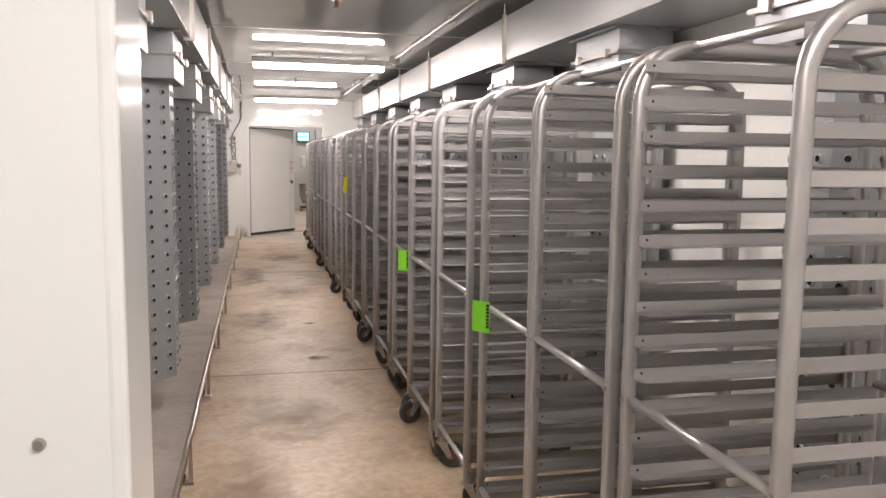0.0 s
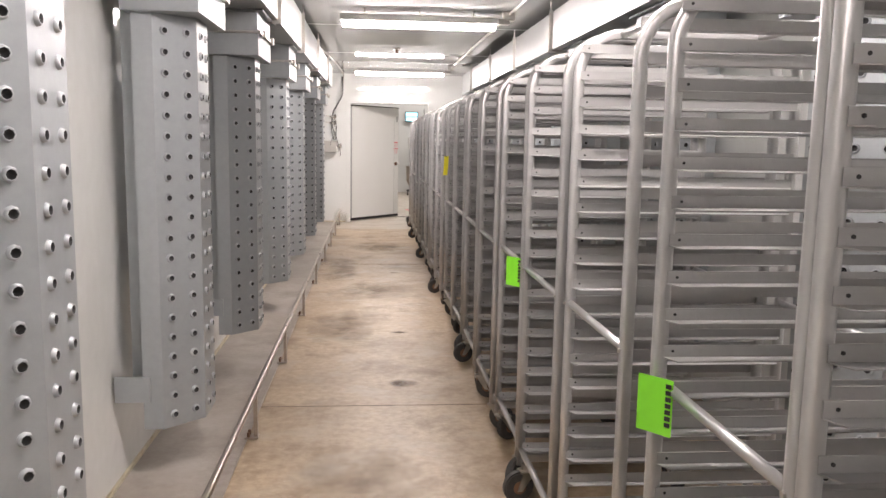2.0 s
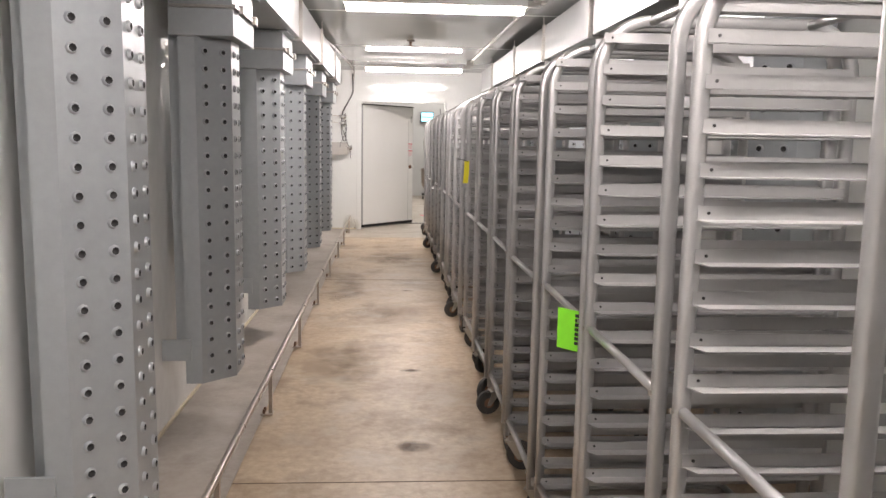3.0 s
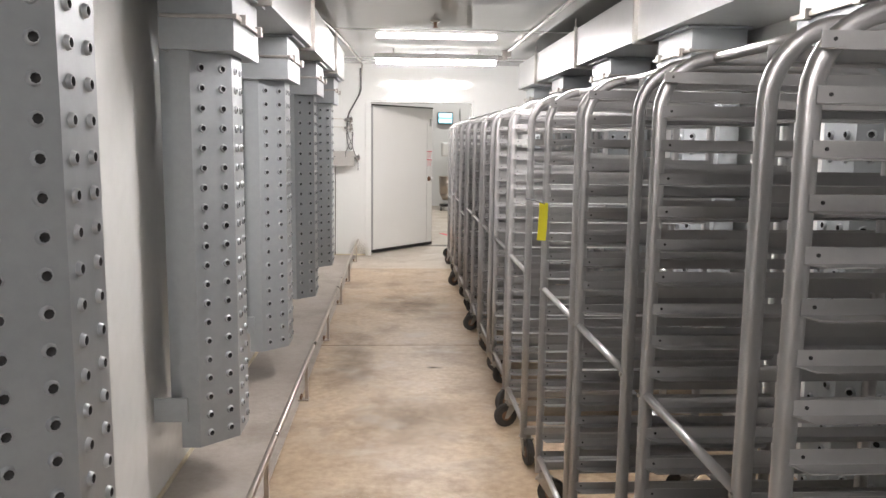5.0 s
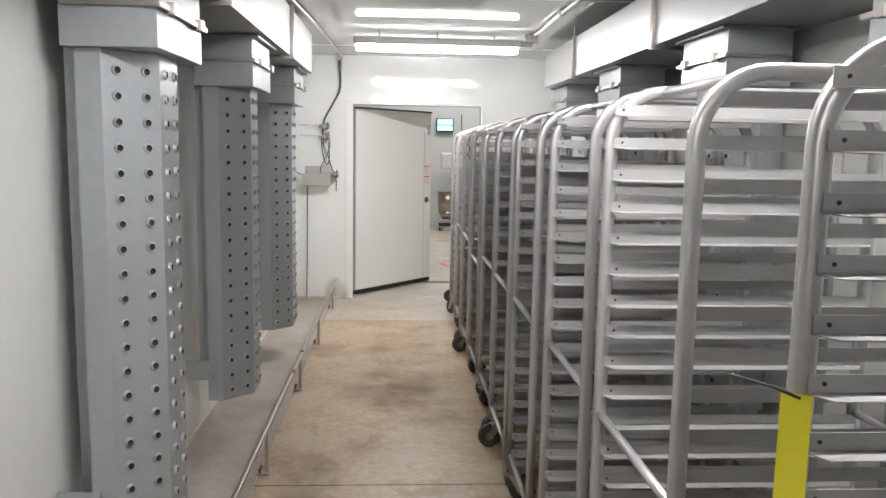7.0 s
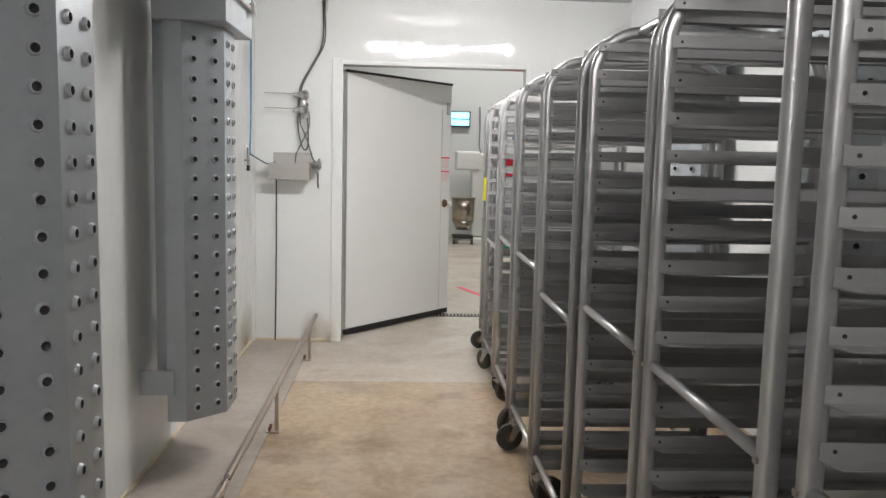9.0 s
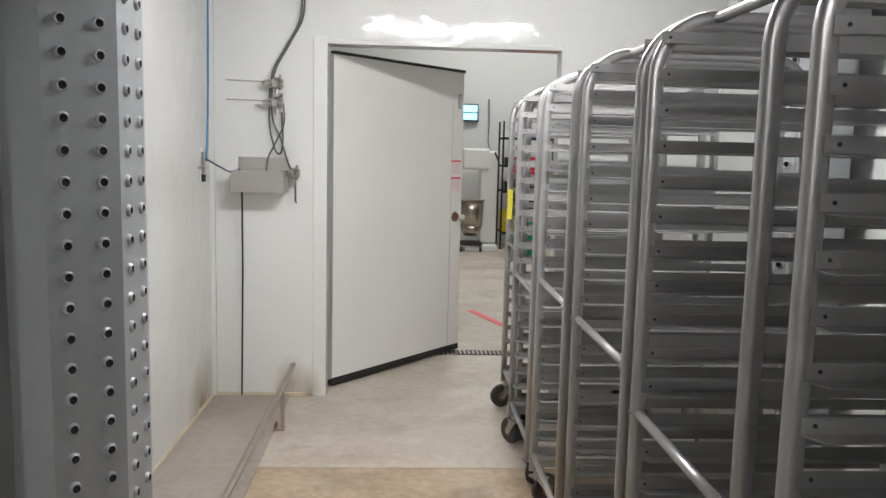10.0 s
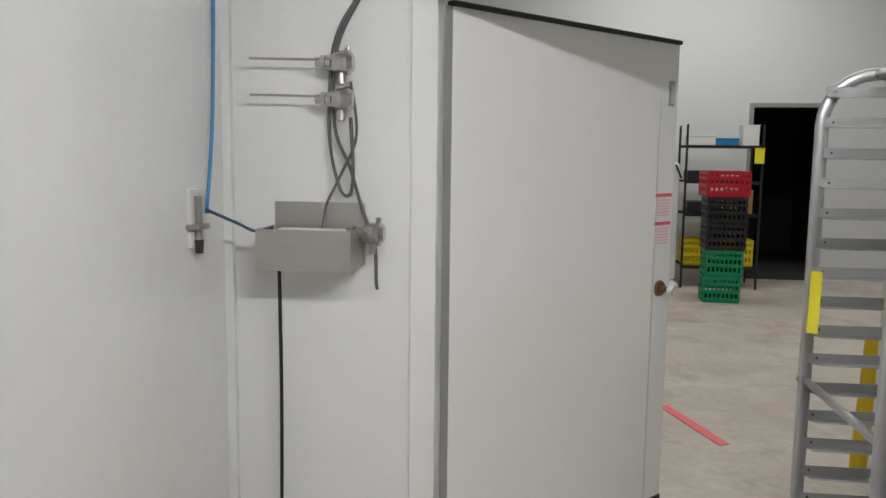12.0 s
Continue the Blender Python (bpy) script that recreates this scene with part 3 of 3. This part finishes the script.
# ---------------------------------------------------------------- sensors and tray on the end wall
YW = YF
tray = thing("sensor_tray", "open stainless steel water tray screwed to the wall", "tray")
bm = box(-0.54, YW - 0.15, 1.17, -0.27, YW - 0.148, 1.285)
add_box(bm, -0.54, YW - 0.15, 1.168, -0.27, YW - 0.001, 1.17)
add_box(bm, -0.542, YW - 0.15, 1.168, -0.54, YW - 0.001, 1.285)
add_box(bm, -0.27, YW - 0.15, 1.168, -0.268, YW - 0.001, 1.285)
part("tray_body", bm, BOXSTEEL, tray)
part("back_plate", box(-0.535, YW - 0.004, 1.17, -0.26, YW - 0.001, 1.355, 0.001), BOXSTEEL, tray)
part("wick", box(-0.50, YW - 0.10, 1.255, -0.30, YW - 0.05, 1.283, 0.01), WHITE_PLASTIC, tray)


def probe(z, x, pins=True):
    t = thing("temperature_probe", "chrome probe head with cable gland on the end wall", "sensor", pose(x, YW - 0.06, z), "probes on the end wall")
    bm = bmesh.new()
    dome = ((0.0, 0.018), (0.008, 0.026), (0.020, 0.031), (0.034, 0.033), (0.042, 0.033))
    for (xa, ra), (xb, rb) in zip(dome, dome[1:]):
        add_cyl(bm, (xa, 0, 0), (xb, 0, 0), ra, rb, 24)
    head = part("head", bm, CHROME, t)
    part("cover_ring", cyl((0.042, 0, 0), (0.052, 0, 0), 0.037, 0.037, 24), CHROME, head)
    part("cover", cyl((0.052, 0, 0), (0.064, 0, 0), 0.034, 0.022, 24), CHROME, head)
    part("cover_lug", box(0.040, -0.008, 0.033, 0.054, 0.008, 0.046, 0.002), CHROME, head)
    part("neck", cyl((-0.045, 0, 0), (0.002, 0, 0), 0.014, seg=16), CHROME, t)
    part("hex_nut", cyl((-0.030, 0, 0), (-0.016, 0, 0), 0.020, seg=6), CHROME, t)
    part("gland", cyl((0.03, 0, -0.025), (0.03, -0.005, -0.06), 0.011, 0.009, 10), ZINC, t)
    part("mount", box(-0.02, 0.0, -0.02, 0.01, 0.059, 0.02), ZINC, t)
    if pins:
        part("pin", cyl((-0.24, 0, 0.012), (-0.04, 0, 0.008), 0.0035, seg=6), STEEL, t)
    return t


probe(1.752, -0.345), probe(1.650, -0.345), probe(1.272, -0.255, False)


def cable(name, label, pts, r, mat):
    t = thing(name, label, "cable")
    dense = []
    n = len(pts)
    for i in range(n - 1):
        p0, p1, p2, p3 = (Vector(pts[max(0, min(n - 1, i + d))]) for d in (-1, 0, 1, 2))
        for s in range(6):
            u = s / 6
            dense.append(0.5 * ((2 * p1) + (p2 - p0) * u + (2 * p0 - 5 * p1 + 4 * p2 - p3) * u * u + (3 * p1 - p0 - 3 * p2 + p3) * u ** 3))
    dense.append(Vector(pts[-1]))
    part("jacket", sweep(dense, r, 6), mat, t)
    return t


CY = YW - 0.03
cable("cable", "grey sensor cable strung down the end wall", [(-0.19, CY, 2.40), (-0.19, CY, 2.12), (-0.27, CY, 1.95), (-0.345, CY, 1.80), (-0.36, CY, 1.55), (-0.33, CY, 1.40), (-0.30, CY, 1.38), (-0.285, CY - 0.02, 1.45), (-0.29, CY - 0.03, 1.60)], 0.005, CABLE)
cable("cable", "grey sensor cable strung down the end wall", [(-0.18, CY, 2.40), (-0.175, CY, 2.13), (-0.25, CY, 1.97), (-0.335, CY, 1.80), (-0.345, CY, 1.58), (-0.30, CY, 1.46), (-0.26, CY, 1.33), (-0.22, CY - 0.03, 1.24), (-0.215, CY - 0.03, 1.13), (-0.21, CY - 0.03, 1.11)], 0.005, CABLE)
cable("cable", "thin cable looped between probe and tray", [(-0.29, CY - 0.03, 1.70), (-0.28, CY, 1.55), (-0.33, CY, 1.43), (-0.37, CY, 1.35), (-0.375, CY - 0.02, 1.28)], 0.004, CABLE)
cable("drain_hose", "black drain hose from the tray to the floor", [(-0.505, YW - 0.06, 1.17), (-0.506, YW - 0.05, 0.8), (-0.51, YW - 0.05, 0.4), (-0.515, YW - 0.05, 0.02)], 0.0052, GASKET)
cable("conduit", "thin conduit across the ceiling to the end wall", [(-0.6, 5.0, ZC - 0.02), (-0.3, 8.6, ZC - 0.02), (-0.2, 10.5, ZC - 0.02), (-0.16, 12.2, ZC - 0.02), (-0.16, 12.42, ZC - 0.03), (-0.17, 12.45, 2.30)], 0.009, ZINC)
meter = thing("flow_meter", "small clear flow meter clipped to the wall", "flow meter")
part("plate", box(XL, 12.22, 1.24, XL + 0.012, 12.27, 1.40, 0.003), WHITE_PLASTIC, meter)
part("tube", cyl((XL + 0.022, 12.245, 1.26), (XL + 0.022, 12.245, 1.38), 0.010), ZINC, meter)
part("valve", cyl((XL + 0.022, 12.245, 1.262), (XL + 0.022, 12.245, 1.225), 0.013, 0.010), GASKET, meter)
part("clamp", box(XL, 12.21, 1.29, XL + 0.04, 12.28, 1.305, 0.003), ZINC, meter)
cable("air_hose", "bright blue air hose down the wall", [(XL + 0.02, 12.40, ZC), (XL + 0.02, 12.38, 2.0), (XL + 0.022, 12.35, 1.6), (XL + 0.025, 12.29, 1.33)], 0.0055, BLUE)
cable("air_hose", "blue air hose drooping across to the tray", [(XL + 0.03, 12.28, 1.34), (XL + 0.08, 12.36, 1.30), (XL + 0.13, 12.38, 1.275), (-0.50, 12.37, 1.288)], 0.0045, material("dark_blue_hose", (0.03, 0.07, 0.11), 0.4))

# ---------------------------------------------------------------- ceiling fittings
lampline = thing("ceiling_conduit", "metal conduit clipped along the ceiling", "conduit")
part("pipe", sweep([(1.445, -3.0, ZC - 0.022), (1.445, 4.0, ZC - 0.022), (1.445, 10.6, ZC - 0.022)], 0.011, 8), ZINC, lampline)
for y in LAMP_Y:
    part("junction_box", box(1.40, y - 0.05, ZC - 0.07, 1.49, y + 0.05, ZC - 0.001, 0.004), ZINC, lampline)
for y in (0.2, 1.9, 3.4, 4.9, 6.9, 8.3, 9.6):
    part("clip", box(1.425, y - 0.012, ZC - 0.036, 1.465, y + 0.012, ZC), ZINC, lampline)
for y in (3.02, 8.69):
    s = thing("sprinkler", "pendent fire sprinkler head under the ceiling", "sprinkler", pose(0.60, y, ZC), "ceiling sprinklers")
    part("rose", cyl((0, 0, -0.012), (0, 0, 0), 0.035, 0.04, 20), ZINC, s)
    part("body", cyl((0, 0, -0.05), (0, 0, -0.012), 0.012, 0.014), RUST, s)
    part("deflector", cyl((0, 0, -0.056), (0, 0, -0.052), 0.02, seg=12), RUST, s)

# ---------------------------------------------------------------- hall: drain, tape, shelf, crates, machine
drain = thing("floor_drain", "black slotted drain channel in the hall floor", "drain")
part("channel", box(0.2, 13.44, 0.0, 1.9, 13.56, 0.003), GASKET, drain)
for n in range(56):
    x = 0.22 + n * 0.03
    part("grate_bar", box(x, 13.445, 0.003, x + 0.014, 13.555, 0.009), STEEL, drain)
tp = thing("floor_tape", "worn red marking tape stuck to the floor", "floor tape")
bm = box(-0.032, 0, 0.001, 0.032, 0.66, 0.004)
bmesh.ops.transform(bm, matrix=pose(1.222, 14.37, 0, 0, 0, 20.5), verts=bm.verts)
part("strip", bm, TAPE, tp)
shelf = thing("wire_shelf", "black steel wire shelving loaded with boxes and crates", "shelf")
SX0, SX1, SY0, SY1 = 1.80, 2.62, 19.45, 19.95
for x in (SX0, SX1):
    for y in (SY0, SY1):
        part("post", cyl((x, y, 0.0), (x, y, 1.85), 0.0135, seg=8), GASKET, shelf)
for z in (0.25, 0.85, 1.22, 1.62):
    sh = part("shelf_deck", add_box(box(SX0, SY0, z - 0.03, SX1, SY0 + 0.012, z), SX0, SY1 - 0.012, z - 0.03, SX1, SY1, z), GASKET, shelf)
    for n in range(14):
        y = SY0 + (SY1 - SY0) * n / 13
        part("wire", box(SX0, y - 0.003, z - 0.006, SX1, y + 0.003, z), GASKET, sh)


def crate(x, y, z, mat, label, w=0.36, d=0.34, h=0.27, turn=0.0):
    t = thing("crate", label, "crate", pose(x, y, z, 0, 0, turn))
    bm = box(-w / 2, -d / 2, 0, w / 2, d / 2, 0.02)
    for zz, hh in ((0.02, 0.03), (h * 0.36, 0.035), (h * 0.66, 0.03), (h - 0.035, 0.035)):
        for s in (-1, 1):
            add_box(bm, -w / 2, s * d / 2 - 0.008, zz, w / 2, s * d / 2 + 0.008, zz + hh)
            add_box(bm, s * w / 2 - 0.008, -d / 2, zz, s * w / 2 + 0.008, d / 2, zz + hh)
    part("rim", bm, mat, t)
    for s in (-1, 1):
        for n in range(9):
            u = -w / 2 + 0.01 + n * (w - 0.02) / 8
            part("rib", box(u - 0.009, s * d / 2 - 0.006, 0.01, u + 0.009, s * d / 2 + 0.006, h - 0.02), mat, t)
            v = -d / 2 + 0.01 + n * (d - 0.02) / 8
            part("rib", box(s * w / 2 - 0.006, v - 0.009, 0.01, s * w / 2 + 0.006, v + 0.009, h - 0.02), mat, t)
    return t


CX, CYY = 2.07, 18.72
crate(CX, CYY, 0.0, GREEN_CRATE, "green plastic milk crate on the hall floor", turn=-4)
crate(CX + 0.01, CYY, 0.272, GREEN_CRATE, "green plastic milk crate stacked on another", turn=-2)
crate(CX + 0.01, CYY, 0.544, BLACK_CRATE, "black plastic crate stacked on green crates", 0.38, 0.34, 0.27)
crate(CX + 0.01, CYY, 0.816, BLACK_CRATE, "black plastic crate stacked on another", 0.38, 0.34, 0.27)
crate(CX, CYY, 1.088, RED_CRATE, "red plastic crate on top of the stack", 0.42, 0.36, 0.26, 3)
crate(2.0, 19.70, 0.25, YELLOW_CRATE, "yellow plastic crate on the low shelf", 0.34, 0.34, 0.30)
crate(2.42, 19.70, 0.25, YELLOW_CRATE, "yellow plastic crate on the low shelf", 0.34, 0.34, 0.30)


def carton(x, y, z, w, d, h, mat, label):
    t = thing("carton", label, "box", pose(x, y, z))
    part("body", box(-w / 2, -d / 2, 0, w / 2, d / 2, h, 0.004), mat, t)
    part("lid", box(-w / 2 - 0.004, -d / 2 - 0.004, h, w / 2 + 0.004, d / 2 + 0.004, h + 0.012, 0.003), mat, t)


carton(2.44, 19.7, 0.85, 0.25, 0.3, 0.26, CARD, "brown cardboard box on the shelf")
carton(1.98, 19.7, 1.62, 0.30, 0.25, 0.10, WHITE_PLASTIC, "white plastic bundle on the top shelf")
carton(2.26, 19.7, 1.62, 0.26, 0.25, 0.07, BLUE, "blue and white box on the top shelf")
carton(2.52, 19.7, 1.62, 0.18, 0.2, 0.22, WHITE_PLASTIC, "white box on the top shelf")
carton(2.02, 19.7, 1.22, 0.36, 0.3, 0.10, BLACK_CRATE, "dark tray on the shelf")
carton(2.02, 19.7, 0.85, 0.34, 0.3, 0.12, BLACK_CRATE, "dark box on the shelf")
carton(2.58, 19.43, 1.42, 0.10, 0.03, 0.16, YELLOW, "yellow notice hung on the shelf post")

mixer = thing("floor_mixer", "tall white floor mixer with a steel bowl on wheels", "mixer", pose(1.50, 19.45, 0))
part("column", box(-0.02, -0.1, 0.10, 0.22, 0.25, 1.42, 0.03), WHITE_PLASTIC, mixer)
part("base", box(-0.24, -0.32, 0.0, 0.22, 0.25, 0.09, 0.02), WHITE_PLASTIC, mixer)
part("head", box(-0.28, -0.12, 1.15, 0.10, 0.22, 1.45, 0.03), WHITE_PLASTIC, mixer)
part("lever", cyl((0.17, -0.12, 1.40), (0.23, -0.16, 1.25), 0.012), GASKET, mixer)
bowl = part("bowl", add_cyl(add_cyl(bmesh.new(), (-0.16, -0.2, 0.22), (-0.16, -0.2, 0.36), 0.10, 0.17, 24), (-0.16, -0.2, 0.36), (-0.16, -0.2, 0.72), 0.17, 0.185, 24), STEEL, mixer, "dull steel bowl", smooth=True)
part("rim", cyl((-0.16, -0.2, 0.71), (-0.16, -0.2, 0.73), 0.195, seg=24), STEEL, bowl)
part("dolly", box(-0.32, -0.36, 0.09, 0.0, -0.04, 0.13, 0.01), GASKET, mixer)
for dx in (-0.3, -0.02):
    part("wheel", cyl((dx - 0.015, -0.34, 0.04), (dx + 0.015, -0.34, 0.04), 0.04, seg=14), GASKET, mixer)
cable("power_cable", "black power cable hanging by the mixer", [(1.66, 20.27, 2.2), (1.67, 20.26, 1.8), (1.66, 20.2, 1.55), (1.70, 19.9, 1.3)], 0.008, CABLE)
trap = thing("fly_trap", "wall-mounted insect trap with a glowing blue front", "fly trap", pose(1.33, 20.2, 1.88))
part("case", box(-0.17, 0.02, -0.02, 0.17, 0.098, 0.24, 0.01), GASKET, trap)
part("glow_front", box(-0.15, 0.0, 0.0, 0.15, 0.021, 0.22, 0.006), CYAN, trap)
part("grille", box(-0.16, -0.008, 0.10, 0.16, -0.002, 0.115), GASKET, trap)
bol = thing("bollard", "yellow painted steel guard post in the hall", "post", pose(1.80, 14.15, 0))
part("post", cyl((0, 0, 0), (0.03, 0, 0.66), 0.04, 0.04, 20), YELLOW_PAINT, bol)
part("cap", cyl((0.03, 0, 0.66), (0.031, 0, 0.685), 0.04, 0.02, 20), YELLOW_PAINT, bol)


# ---------------------------------------------------------------- stains
def flat_sheet(corners):
    bm = bmesh.new()
    bm.faces.new([bm.verts.new(c) for c in corners])
    return bm


for n, (x, y, w, d, mat) in enumerate(((0.505, 3.53, 0.13, 0.10, BLOT), (0.56, 7.35, 0.09, 0.04, BLOT), (0.52, 4.75, 0.10, 0.05, BLOT), (0.30, 2.2, 0.45, 0.6, SMEAR), (0.10, 4.9, 0.35, 0.8, SMEAR), (0.40, 6.4, 0.5, 0.7, SMEAR), (0.0, 7.6, 0.25, 1.2, SMEAR), (0.45, 9.4, 0.6, 0.7, SMEAR), (0.05, 1.2, 0.3, 0.9, SMEAR), (0.6, 0.9, 0.4, 0.5, SMEAR))):
    structure("floor_stain_%d" % (n + 1), flat_sheet([(x - w, y - d, 0.003), (x + w, y - d, 0.003), (x + w, y + d, 0.003), (x - w, y + d, 0.003)]), mat, "brown stain soaked into the concrete", "stain")
structure("wall_stain_1", flat_sheet([(-0.36, YF - 0.003, -0.2), (-0.12, YF - 0.003, -0.2), (-0.12, YF - 0.003, 0.26), (-0.36, YF - 0.003, 0.26)]), DIRT, "brown grime at the foot of the end wall", "stain")
structure("wall_stain_2", flat_sheet([(XL + 0.004, 11.9, -0.25), (XL + 0.004, 12.6, -0.25), (XL + 0.004, 12.6, 0.35), (XL + 0.004, 11.9, 0.35)]), DIRT, "brown grime in the foot of the wall corner", "stain")
structure("door_frame_stain", flat_sheet([(DOOR_X0 - 0.16, YF - 0.0165, -0.15), (DOOR_X0 - 0.01, YF - 0.0165, -0.15), (DOOR_X0 - 0.01, YF - 0.0165, 0.2), (DOOR_X0 - 0.16, YF - 0.0165, 0.2)]), DIRT, "brown grime low on the door casing", "stain")
